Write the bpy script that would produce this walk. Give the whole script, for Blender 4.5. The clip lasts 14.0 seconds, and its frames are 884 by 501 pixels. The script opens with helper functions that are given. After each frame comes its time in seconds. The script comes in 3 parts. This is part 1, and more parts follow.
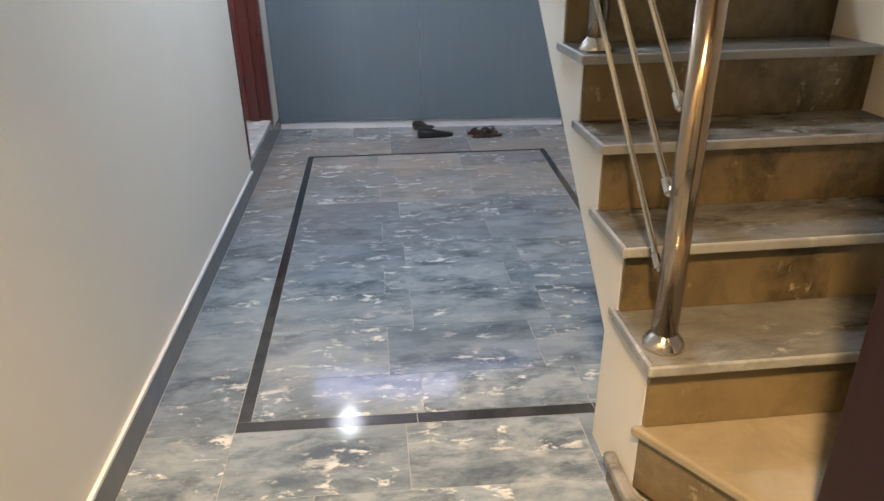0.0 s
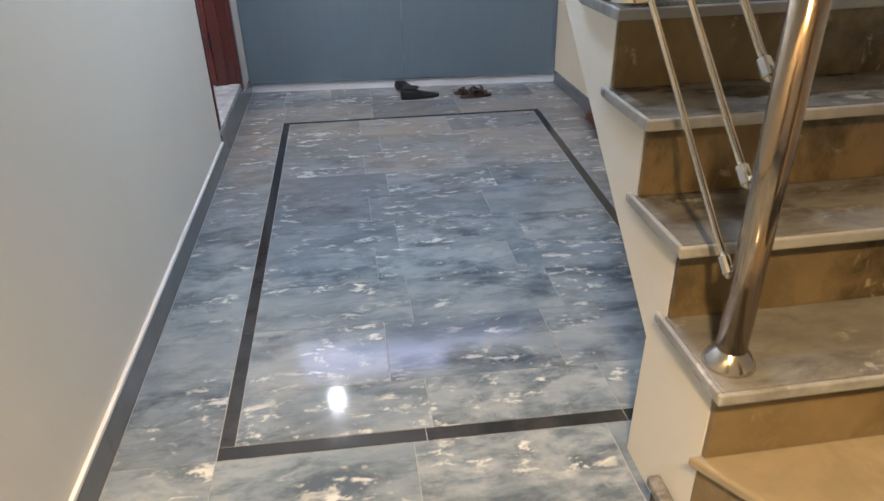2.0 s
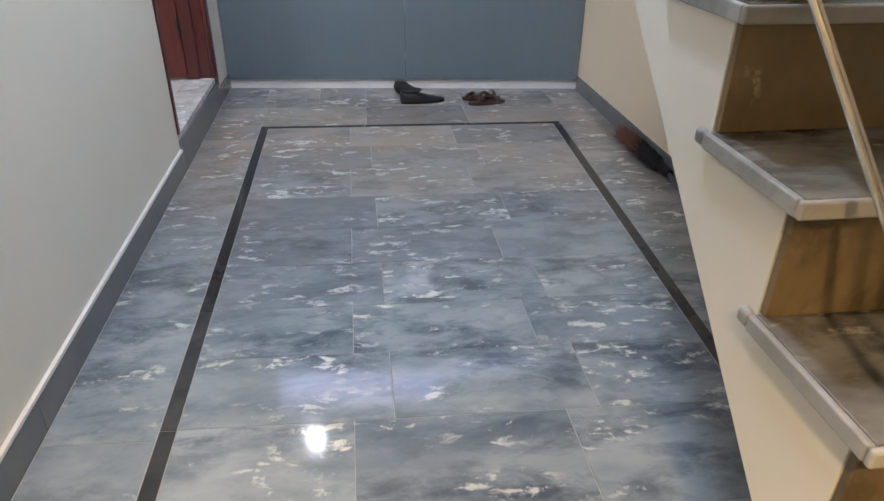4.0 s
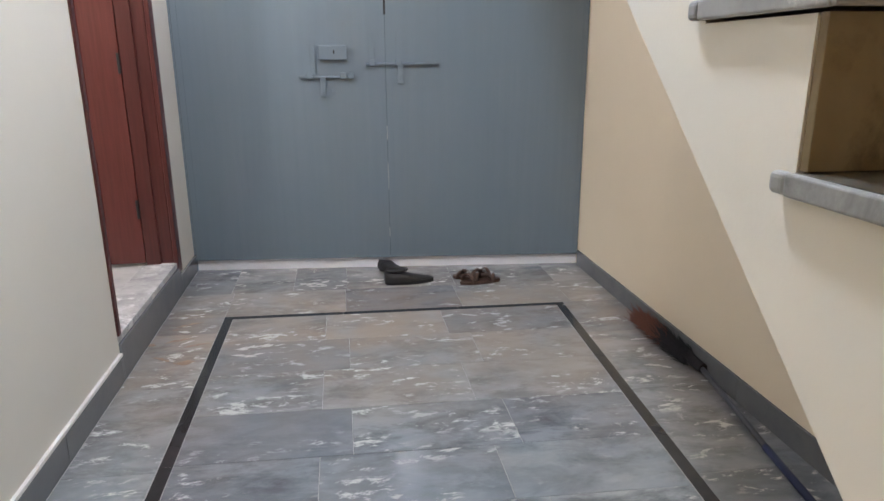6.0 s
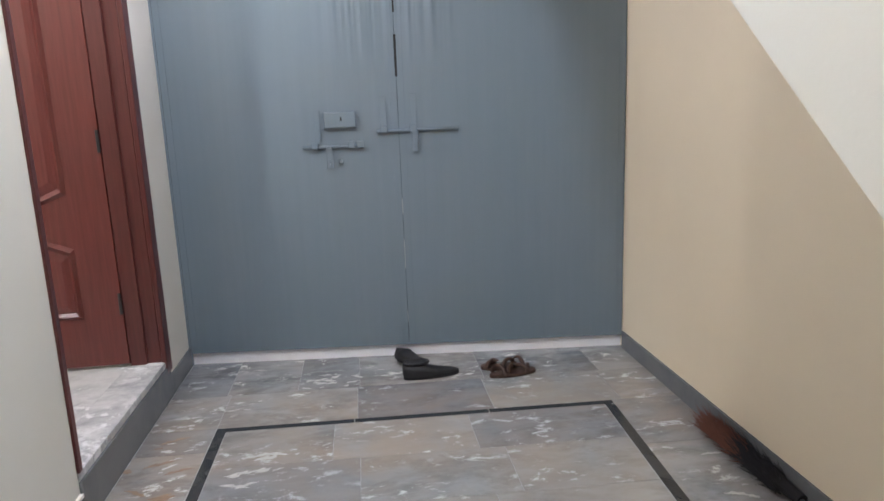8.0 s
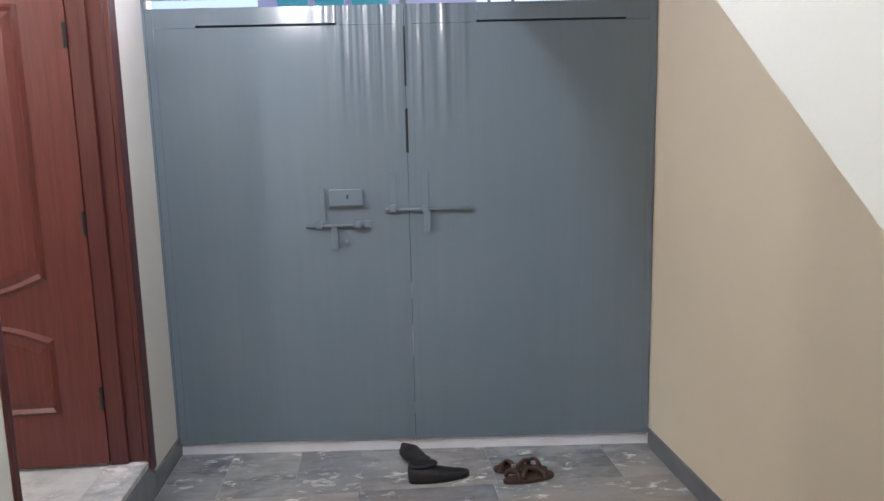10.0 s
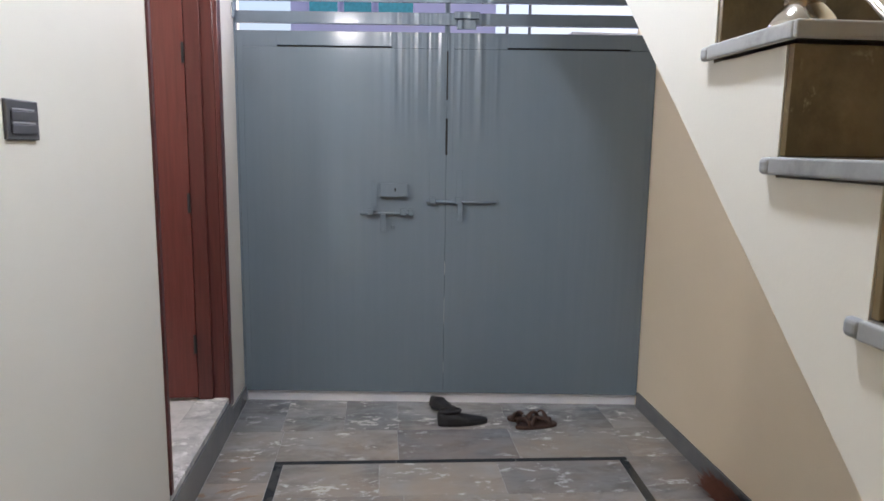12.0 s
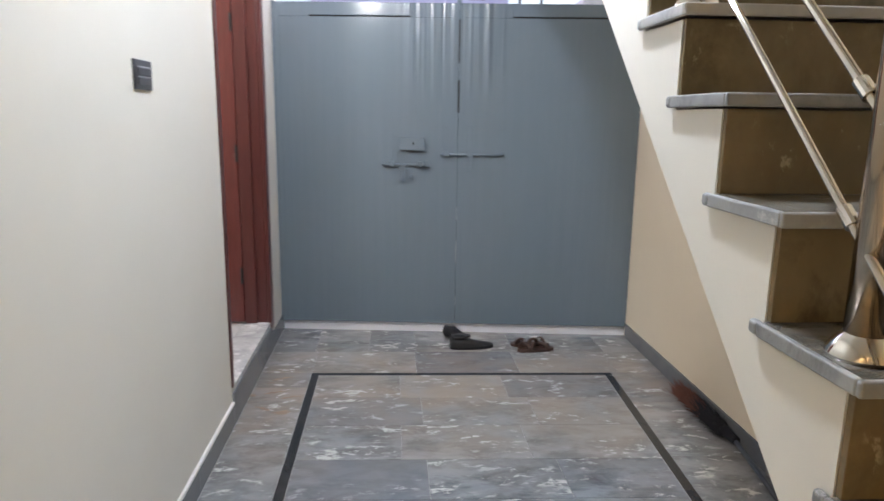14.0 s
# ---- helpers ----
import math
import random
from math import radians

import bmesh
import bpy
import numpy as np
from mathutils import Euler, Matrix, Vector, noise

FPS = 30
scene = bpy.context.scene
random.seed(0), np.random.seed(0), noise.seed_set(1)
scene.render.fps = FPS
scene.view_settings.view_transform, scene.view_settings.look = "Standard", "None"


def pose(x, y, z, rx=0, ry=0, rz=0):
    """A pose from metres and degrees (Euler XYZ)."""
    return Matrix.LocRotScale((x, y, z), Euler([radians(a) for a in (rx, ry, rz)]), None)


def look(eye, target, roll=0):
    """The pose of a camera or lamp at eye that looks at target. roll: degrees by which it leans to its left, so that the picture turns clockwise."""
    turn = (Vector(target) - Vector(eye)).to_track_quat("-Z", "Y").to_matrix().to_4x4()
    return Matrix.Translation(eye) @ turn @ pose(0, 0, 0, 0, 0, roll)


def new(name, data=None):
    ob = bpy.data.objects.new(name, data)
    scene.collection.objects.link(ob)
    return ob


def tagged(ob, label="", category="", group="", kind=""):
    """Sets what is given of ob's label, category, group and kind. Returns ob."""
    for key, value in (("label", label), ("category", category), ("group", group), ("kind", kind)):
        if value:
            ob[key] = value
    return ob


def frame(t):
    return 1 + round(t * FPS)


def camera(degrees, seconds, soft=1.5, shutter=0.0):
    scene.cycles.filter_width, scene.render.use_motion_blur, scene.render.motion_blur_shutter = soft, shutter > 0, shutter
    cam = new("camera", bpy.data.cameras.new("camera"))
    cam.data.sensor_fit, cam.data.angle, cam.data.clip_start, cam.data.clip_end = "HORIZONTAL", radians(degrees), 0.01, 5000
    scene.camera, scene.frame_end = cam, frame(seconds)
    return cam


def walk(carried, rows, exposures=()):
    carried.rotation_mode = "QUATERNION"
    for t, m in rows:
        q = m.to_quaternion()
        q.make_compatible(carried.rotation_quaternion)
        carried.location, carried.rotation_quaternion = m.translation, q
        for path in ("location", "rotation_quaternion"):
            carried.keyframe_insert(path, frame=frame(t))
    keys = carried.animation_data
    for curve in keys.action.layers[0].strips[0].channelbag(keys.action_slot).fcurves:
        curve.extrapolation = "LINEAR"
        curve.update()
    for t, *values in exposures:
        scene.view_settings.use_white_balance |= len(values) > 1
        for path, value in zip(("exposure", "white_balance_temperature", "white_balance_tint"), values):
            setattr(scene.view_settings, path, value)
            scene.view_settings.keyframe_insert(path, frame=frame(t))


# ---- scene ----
cam = camera(66.7, 14.0, shutter=0.3)
PATH = [
    (0, (0.82, -5.723, 1.451), (0.992, -3.917, 0.609), -1.0),
    (0.5, (0.842, -5.706, 1.441), (0.908, -3.913, 0.557), -1.3),
    (1, (0.857, -5.707, 1.44), (0.892, -3.928, 0.526), -1.2),
    (1.5, (0.83, -5.577, 1.425), (0.891, -3.825, 0.461), -2.7),
    (2, (0.768, -5.382, 1.415), (0.997, -3.643, 0.454), -1.6),
    (2.2, (0.781, -5.275, 1.414), (1.017, -3.551, 0.428), -1.2),
    (4.5, (0.87, -4.506, 1.278), (1.096, -2.77, 0.31), 0.9),
    (5, (0.829, -4.324, 1.295), (1.1, -2.458, 0.627), -1.3),
    (5.1, (0.827, -4.331, 1.292), (1.103, -2.425, 0.75), -2.1),
    (5.5, (0.841, -4.259, 1.268), (1.13, -2.355, 0.728), -2.3),
    (6, (0.933, -4.164, 1.26), (1.213, -2.261, 0.713), -0.3),
    (6.5, (0.998, -4.078, 1.249), (1.185, -2.166, 0.692), -1.0),
    (7, (1.024, -3.982, 1.266), (1.098, -2.061, 0.715), -1.6),
    (7.5, (1.008, -3.817, 1.293), (1.13, -1.888, 0.78), -0.9),
    (8, (0.995, -3.656, 1.318), (1.22, -1.71, 0.916), -2.2),
    (8.5, (1.032, -3.487, 1.306), (1.244, -1.533, 0.935), -1.8),
    (9, (1.085, -3.315, 1.375), (1.277, -1.35, 1.051), -1.2),
    (11.5, (0.864, -3.775, 1.584), (1.092, -1.809, 1.295), -1.0),
    (12, (0.815, -4.023, 1.554), (1.002, -2.055, 1.249), 0.8),
    (12.5, (0.742, -4.173, 1.517), (0.947, -2.22, 1.14), -1.4),
    (13, (0.703, -4.308, 1.496), (1.056, -2.388, 1.064), -4.3),
    (13.5, (0.705, -4.38, 1.493), (1.087, -2.467, 1.05), -1.8),
    (14, (0.777, -4.588, 1.493), (0.922, -2.633, 1.097), 0.8),
]
walk(cam, [(t, look(eye, target, roll)) for t, eye, target, roll in PATH], [(0.0, 1.26, 5800, 15), (2.2, 1.24, 5680, 15), (4.5, 1.3, 6120, 17), (5.0, 1.42, 6330, 18), (9.0, 1.52, 6180, 17), (11.3, 1.02, 6250, 18), (12.5, 1.18, 6330, 18), (14.0, 1.42, 6220, 17)])

# ---- world and daylight ----
world = bpy.data.worlds.new("sky")
scene.world = world
world.use_nodes = True
wn = world.node_tree.nodes
sky = wn.new("ShaderNodeTexSky")
sky.sky_type, sky.sun_disc = "NISHITA", False
sky.sun_elevation, sky.sun_rotation = radians(47), radians(80)
sky.air_density, sky.dust_density = 1.0, 5.0
world.node_tree.links.new(sky.outputs[0], wn["Background"].inputs[0])
wn["Background"].inputs[1].default_value = 0.15
sun = new("sun", bpy.data.lights.new("sun", "SUN"))
sun.data.energy, sun.data.angle, sun.data.color = 2.0, radians(12), (1.0, 0.96, 0.9)
sun.matrix_world = look((12, 2, 13), (0, 0, 0))
CEILING_GLOW, BULB_GATE, FILL_ROOM = 222.0, 122.0, 300.0
spot = new("lobby_spot", bpy.data.lights.new("lobby_spot", "SPOT"))
spot.data.energy, spot.data.color, spot.data.shadow_soft_size = 440.0, (1.0, 0.64, 0.27), 0.15
spot.data.spot_size, spot.data.spot_blend = radians(72), 0.6
spot.matrix_world = look((0.46, -6.5, 3.5), (0.9, -4.3, 0.4))
# sky light that falls in through the upper part of the opening over the gate
pane_light = new("gate_daylight", bpy.data.lights.new("gate_daylight", "AREA"))
pane_light.data.shape, pane_light.data.size, pane_light.data.size_y = "RECTANGLE", 2.2, 0.3
pane_light.data.energy, pane_light.data.color = 4.0, (0.62, 0.64, 1.0)
pane_light.matrix_world = look((1.18, -0.16, 2.58), (1.1, -2.4, 0.9))


# ---- materials ----
def nodes_of(name, rough=0.5, spec=0.5):
    m = bpy.data.materials.new(name)
    m.use_nodes = True
    t = m.node_tree
    b = t.nodes["Principled BSDF"]
    b.inputs["Roughness"].default_value = rough
    b.inputs["Specular IOR Level"].default_value = spec
    return m, t, b


def add(t, kind, **kw):
    n = t.nodes.new("ShaderNode" + kind)
    for k, v in kw.items():
        n.inputs[k.replace("_", " ")].default_value = v
    return n


def ramp(t, fac, stops):
    r = t.nodes.new("ShaderNodeValToRGB")
    e = r.color_ramp.elements
    while len(e) < len(stops):
        e.new(0.5)
    for el, (pos, c) in zip(e, stops):
        el.position, el.color = pos, (*c, 1)
    t.links.new(fac, r.inputs[0])
    return r.outputs[0]


def mix(t, fac, a, b, how="MIX"):
    n = t.nodes.new("ShaderNodeMix")
    n.data_type, n.blend_type = "RGBA", how
    for sock, v in ((n.inputs[0], fac), (n.inputs[6], a), (n.inputs[7], b)):
        if isinstance(v, (int, float)):
            sock.default_value = v
        elif isinstance(v, tuple):
            sock.default_value = (*v, 1)
        else:
            t.links.new(v, sock)
    return n.outputs[2]


def coords(t, scale=(1, 1, 1), vary=False):
    """Object coordinates, shifted piece by piece where vary is set."""
    tc = t.nodes.new("ShaderNodeTexCoord")
    mp = t.nodes.new("ShaderNodeMapping")
    mp.inputs["Scale"].default_value = scale
    t.links.new(tc.outputs["Object"], mp.inputs[0])
    if vary:
        oi = t.nodes.new("ShaderNodeObjectInfo")
        cb = t.nodes.new("ShaderNodeCombineXYZ")
        for k, f in enumerate((37.0, 91.0, 13.0)):
            mu = t.nodes.new("ShaderNodeMath")
            mu.operation = "MULTIPLY"
            mu.inputs[1].default_value = f
            t.links.new(oi.outputs["Random"], mu.inputs[0])
            t.links.new(mu.outputs[0], cb.inputs[k])
        t.links.new(cb.outputs[0], mp.inputs["Location"])
    return mp.outputs[0]


def noise_of(t, co, scale, detail=5, rough=0.55, dist=0.0):
    n = add(t, "TexNoise", Scale=scale, Detail=detail, Roughness=rough, Distortion=dist)
    t.links.new(co, n.inputs["Vector"])
    return n.outputs["Fac"]


def bump(t, b, height, strength, distance=0.002):
    n = add(t, "Bump", Strength=strength, Distance=distance)
    t.links.new(height, n.inputs["Height"])
    t.links.new(n.outputs[0], b.inputs["Normal"])


def marble(name, dark, mid, light, vein, rough=0.16, stretch=(1, 2.0, 1), veins=0.62, stain=None, vary=True):
    """Polished slate-grey marble: clouds, smudges and pale broken veins."""
    m, t, b = nodes_of(name, rough)
    co = coords(t, stretch, vary)
    clouds = noise_of(t, co, 3.0, 7, 0.62, 0.3)
    col = ramp(t, clouds, [(0.3, mid), (0.68, light)])
    where = noise_of(t, co, 1.1, 3, 0.5)
    blots = ramp(t, noise_of(t, co, 4.6, 9, 0.68, 0.3), [(0.44, (0, 0, 0)), (0.62, (0.9, 0.9, 0.9))])
    col = mix(t, mix(t, 1.0, blots, ramp(t, where, [(0.36, (0.25,) * 3), (0.56, (1, 1, 1))]), "MULTIPLY"), col, dark)
    if stain:
        # slate-dark and pale clouds inside a tile
        slate = ramp(t, noise_of(t, co, 2.4, 6, 0.6, 0.5), [(0.5, (0, 0, 0)), (0.6, (0.3,) * 3)])
        col = mix(t, slate, col, dark)
        pale = ramp(t, noise_of(t, co, 3.1, 6, 0.6, 0.8), [(0.57, (0, 0, 0)), (0.66, (0.4,) * 3)])
        col = mix(t, pale, col, light)
        # stain: brown tint broken by noise, weaker at the gate, thinning along the passage
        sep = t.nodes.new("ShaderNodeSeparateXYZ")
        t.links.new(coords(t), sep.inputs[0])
        brown_noise = ramp(t, noise_of(t, coords(t), 2.2, 6, 0.6, 0.4), [(0.3, (0.3,) * 3), (0.66, (0.85,) * 3)])
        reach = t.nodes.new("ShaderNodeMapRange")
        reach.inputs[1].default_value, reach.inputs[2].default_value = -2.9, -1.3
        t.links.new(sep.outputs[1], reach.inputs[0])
        gate_fade = t.nodes.new("ShaderNodeMapRange")
        gate_fade.inputs[1].default_value, gate_fade.inputs[2].default_value, gate_fade.inputs[3].default_value = -0.3, -0.7, 0.45
        t.links.new(sep.outputs[1], gate_fade.inputs[0])
        col = mix(t, mix(t, 1.0, mix(t, 1.0, brown_noise, reach.outputs[0], "MULTIPLY"), gate_fade.outputs[0], "MULTIPLY"), col, stain)
    flecks = ramp(t, noise_of(t, co, 10.0, 8, 0.7, 0.35), [(veins, (0, 0, 0)), (veins + 0.07, (1, 1, 1))])
    col = mix(t, mix(t, 1.0, flecks, ramp(t, noise_of(t, co, 2.3, 4, 0.55), [(0.47, (0.05,) * 3), (0.57, (1, 1, 1))]), "MULTIPLY"), col, vein)
    if vary:
        oi = t.nodes.new("ShaderNodeObjectInfo")
        col = mix(t, 1.0, col, ramp(t, oi.outputs["Random"], [(0.0, (0.78, 0.8, 0.84)), (0.5, (0.98, 1.0, 1.0)), (1.0, (1.15, 1.13, 1.09))]), "MULTIPLY")
    t.links.new(col, b.inputs["Base Color"])
    bump(t, b, clouds, 0.05, 0.002)
    return m


def paint(name, colour, rough=0.55, scuff=0.06, grain=0.12):
    """Rolled wall paint: fine orange-peel relief, broad blotches, faint scuffs."""
    m, t, b = nodes_of(name, rough, 0.35)
    co = coords(t)
    big = noise_of(t, co, 1.1, 4, 0.6)
    small = noise_of(t, co, 22.0, 6, 0.7)
    low = tuple(c * (1 - scuff) for c in colour)
    col = ramp(t, big, [(0.3, low), (0.7, colour)])
    col = mix(t, ramp(t, small, [(0.62, (0, 0, 0)), (0.85, (0.35, 0.35, 0.35))]), col, tuple(c * 0.82 for c in colour))
    t.links.new(col, b.inputs["Base Color"])
    bump(t, b, noise_of(t, co, 130.0, 3), grain, 0.002)
    return m


def wood(name, dark, light, rough=0.3):
    m, t, b = nodes_of(name, rough)
    co = coords(t, (30, 30, 1.6))
    g = noise_of(t, co, 2.0, 5, 0.6, 0.3)
    t.links.new(ramp(t, g, [(0.3, dark), (0.7, light)]), b.inputs["Base Color"])
    bump(t, b, g, 0.08, 0.002)
    return m


def gate_paint():
    """Blue-grey enamel on sheet steel: slight upright waves, buckled beside the meeting edge near the top."""
    m, t, b = nodes_of("blue_grey_enamel", 0.2)
    streak = noise_of(t, coords(t, (14, 14, 0.5)), 2.0, 5, 0.6)
    cloud = noise_of(t, coords(t, (1.2, 1.2, 0.8)), 1.6, 5, 0.6, 0.4)
    col = ramp(t, streak, [(0.25, (0.168, 0.214, 0.256)), (0.75, (0.182, 0.228, 0.27))])
    col = mix(t, ramp(t, cloud, [(0.42, (0, 0, 0)), (0.66, (0.5, 0.5, 0.5))]), col, (0.158, 0.21, 0.25))
    specks = noise_of(t, coords(t), 55.0, 4, 0.6)
    col = mix(t, ramp(t, specks, [(0.7, (0, 0, 0)), (0.78, (0.4, 0.4, 0.4))]), col, (0.3, 0.33, 0.35))
    t.links.new(col, b.inputs["Base Color"])
    t.links.new(ramp(t, cloud, [(0.3, (0.17,) * 3), (0.7, (0.24,) * 3)]), b.inputs["Roughness"])
    sep = t.nodes.new("ShaderNodeSeparateXYZ")
    t.links.new(coords(t), sep.inputs[0])

    def between(sock, lo, hi):
        n = t.nodes.new("ShaderNodeMapRange")
        n.interpolation_type = "SMOOTHSTEP"
        n.inputs[1].default_value, n.inputs[2].default_value = lo, hi
        t.links.new(sock, n.inputs[0])
        return n.outputs[0]

    where = mix(t, 1.0, mix(t, 1.0, between(sep.outputs[0], 0.78, 0.98), between(sep.outputs[0], 1.56, 1.38), "MULTIPLY"), between(sep.outputs[2], 1.5, 1.95), "MULTIPLY")
    folds = noise_of(t, coords(t, (22, 22, 0.5)), 1.0, 1, 0.4)
    height = mix(t, 1.0, folds, where, "MULTIPLY")
    waves = noise_of(t, coords(t, (7, 7, 0.35)), 1.6, 3, 0.5)
    first = add(t, "Bump", Strength=0.09, Distance=0.006)
    t.links.new(waves, first.inputs["Height"])
    second = add(t, "Bump", Strength=1.0, Distance=0.03)
    t.links.new(height, second.inputs["Height"])
    t.links.new(first.outputs[0], second.inputs["Normal"])
    t.links.new(second.outputs[0], b.inputs["Normal"])
    return m


def plain(name, colour, rough=0.5, metal=0.0, scale=18.0, vary=0.25):
    m, t, b = nodes_of(name, rough)
    b.inputs["Metallic"].default_value = metal
    n = noise_of(t, coords(t), scale, 5, 0.6)
    t.links.new(ramp(t, n, [(0.3, tuple(c * (1 - vary) for c in colour)), (0.7, colour)]), b.inputs["Base Color"])
    bump(t, b, n, 0.1, 0.002)
    return m


def glow(name, colour, strength):
    m, t, b = nodes_of(name)
    b.inputs["Emission Color"].default_value = (*colour, 1)
    b.inputs["Emission Strength"].default_value = strength
    b.inputs["Base Color"].default_value = (*colour, 1)
    return m


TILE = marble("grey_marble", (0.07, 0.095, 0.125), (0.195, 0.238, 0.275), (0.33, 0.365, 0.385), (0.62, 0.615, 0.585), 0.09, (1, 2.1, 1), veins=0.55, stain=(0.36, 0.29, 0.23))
TREAD = marble("tread_marble", (0.05, 0.044, 0.034), (0.15, 0.142, 0.124), (0.26, 0.248, 0.22), (0.38, 0.365, 0.32), 0.2, (1.0, 2.4, 1), 0.57)
EDGE = marble("sawn_marble_edge", (0.15, 0.15, 0.148), (0.28, 0.282, 0.28), (0.4, 0.4, 0.385), (0.5, 0.49, 0.46), 0.45, (1, 1, 1), 0.6)
RISER = marble("brown_marble", (0.065, 0.049, 0.025), (0.15, 0.11, 0.055), (0.225, 0.168, 0.086), (0.36, 0.30, 0.17), 0.22, (1.4, 1, 1), 0.6)
# tan stone with the warm light on the winder mixed into its colour
WINDER = marble("warm_lit_marble", (0.2, 0.165, 0.11), (0.3, 0.25, 0.17), (0.38, 0.32, 0.225), (0.42, 0.37, 0.28), 0.24, (1, 1, 1), 0.66)
SILL = marble("white_marble", (0.34, 0.34, 0.34), (0.55, 0.54, 0.52), (0.68, 0.67, 0.65), (0.8, 0.79, 0.77), 0.22, (1, 1.2, 1), 0.5)
SKIRT = marble("skirting_marble", (0.145, 0.155, 0.16), (0.165, 0.172, 0.175), (0.18, 0.185, 0.185), (0.23, 0.23, 0.225), 0.2, (1, 1, 1), 0.7, vary=False)
STRIP = marble("black_marble", (0.018, 0.02, 0.022), (0.03, 0.033, 0.034), (0.05, 0.05, 0.05), (0.12, 0.12, 0.12), 0.16, (1, 1, 1), 0.72)
# whitened to pass for the daylight leaking under the gate
GAP_WHITE = plain("gap_daylight_white", (0.9, 0.89, 0.92), 0.3, 0.0, 6.0, 0.1)
GROUT = plain("pale_grout", (0.42, 0.415, 0.4), 0.8)
CREAM = paint("cream_paint", (0.735, 0.708, 0.625))
TANWALL = paint("tan_paint", (0.87, 0.75, 0.555))
WHITE = paint("white_paint", (0.8, 0.78, 0.74), 0.5)
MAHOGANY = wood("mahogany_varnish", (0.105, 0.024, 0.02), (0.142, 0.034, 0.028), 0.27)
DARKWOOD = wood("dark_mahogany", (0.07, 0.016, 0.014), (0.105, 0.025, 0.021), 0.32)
# mahogany darkened in its colour for the unlit face by the stairs
SHADED_WOOD = wood("shaded_mahogany", (0.012, 0.003, 0.003), (0.02, 0.005, 0.005), 0.45)
GATE = gate_paint()
# near-black that stands in for the shade inside slots, holes and openings
DARK = plain("hollow_shade", (0.012, 0.013, 0.014), 0.8)
STEEL = plain("polished_steel", (0.72, 0.69, 0.62), 0.13, 1.0, 6.0, 0.08)
BRASSY = plain("warm_steel", (0.5, 0.4, 0.29), 0.16, 1.0, 6.0, 0.12)
SWITCH = plain("grey_plastic", (0.085, 0.085, 0.09), 0.35)
CHROME = plain("satin_trim", (0.55, 0.55, 0.55), 0.3, 0.6)
LEATHER = plain("black_leather", (0.02, 0.019, 0.02), 0.6, 0.0, 40.0, 0.4)
RUBBER = plain("black_rubber", (0.012, 0.012, 0.012), 0.75)
TAN = plain("brown_leather", (0.07, 0.034, 0.021), 0.6, 0.0, 40.0, 0.4)
BRISTLE_RED = plain("rust_bristle", (0.15, 0.055, 0.032), 0.85)
BRISTLE_BLACK = plain("black_bristle", (0.014, 0.013, 0.015), 0.8)
BLUE = plain("blue_plastic", (0.022, 0.033, 0.09), 0.5)
GREYPIPE = plain("grey_plastic_pipe", (0.09, 0.10, 0.115), 0.4)
LILAC = paint("lilac_plaster", (0.42, 0.42, 0.6), 0.8, 0.15)
TEAL = plain("teal_glass", (0.05, 0.3, 0.36), 0.1)
CONCRETE = plain("pale_concrete", (0.5, 0.49, 0.47), 0.85, 0.0, 3.0)


# ---- geometry helpers ----
def part(name, bm, material, parent=None, label=""):
    me = bpy.data.meshes.new(name)
    bmesh.ops.recalc_face_normals(bm, faces=bm.faces)
    bm.to_mesh(me)
    bm.free()
    me.materials.append(material)
    ob = new(name, me)
    if parent:
        ob.parent = parent
    if label:
        ob["label"] = label
    return ob


def smooth(ob):
    for f in ob.data.polygons:
        f.use_smooth = True
    return ob


def box(x0, x1, y0, y1, z0, z1, bevel=0.0, bm=None, seg=2):
    own = bmesh.new()
    bmesh.ops.create_cube(own, size=1)
    for v in own.verts:
        v.co = ((x0 + x1) / 2 + v.co.x * (x1 - x0), (y0 + y1) / 2 + v.co.y * (y1 - y0), (z0 + z1) / 2 + v.co.z * (z1 - z0))
    if bevel:
        bmesh.ops.bevel(own, geom=own.edges[:], offset=bevel, segments=seg, affect="EDGES", profile=0.5)
    return join(bm, own)


def join(bm, own):
    if bm is None:
        return own
    me = bpy.data.meshes.new("tmp")
    own.to_mesh(me)
    own.free()
    bm.from_mesh(me)
    bpy.data.meshes.remove(me)
    return bm


def prism(poly, depth, bevel=0.0, bm=None):
    """A polygon of 3D points pushed along the vector depth."""
    own = bmesh.new()
    a = [own.verts.new(q) for q in poly]
    d = Vector(depth)
    c = [own.verts.new(Vector(q) + d) for q in poly]
    n = len(poly)
    own.faces.new(a)
    own.faces.new(c[::-1])
    for i in range(n):
        own.faces.new((a[i], a[(i + 1) % n], c[(i + 1) % n], c[i]))
    bmesh.ops.recalc_face_normals(own, faces=own.faces)
    if bevel:
        bmesh.ops.bevel(own, geom=own.edges[:], offset=bevel, segments=2, affect="EDGES", profile=0.5)
    return join(bm, own)


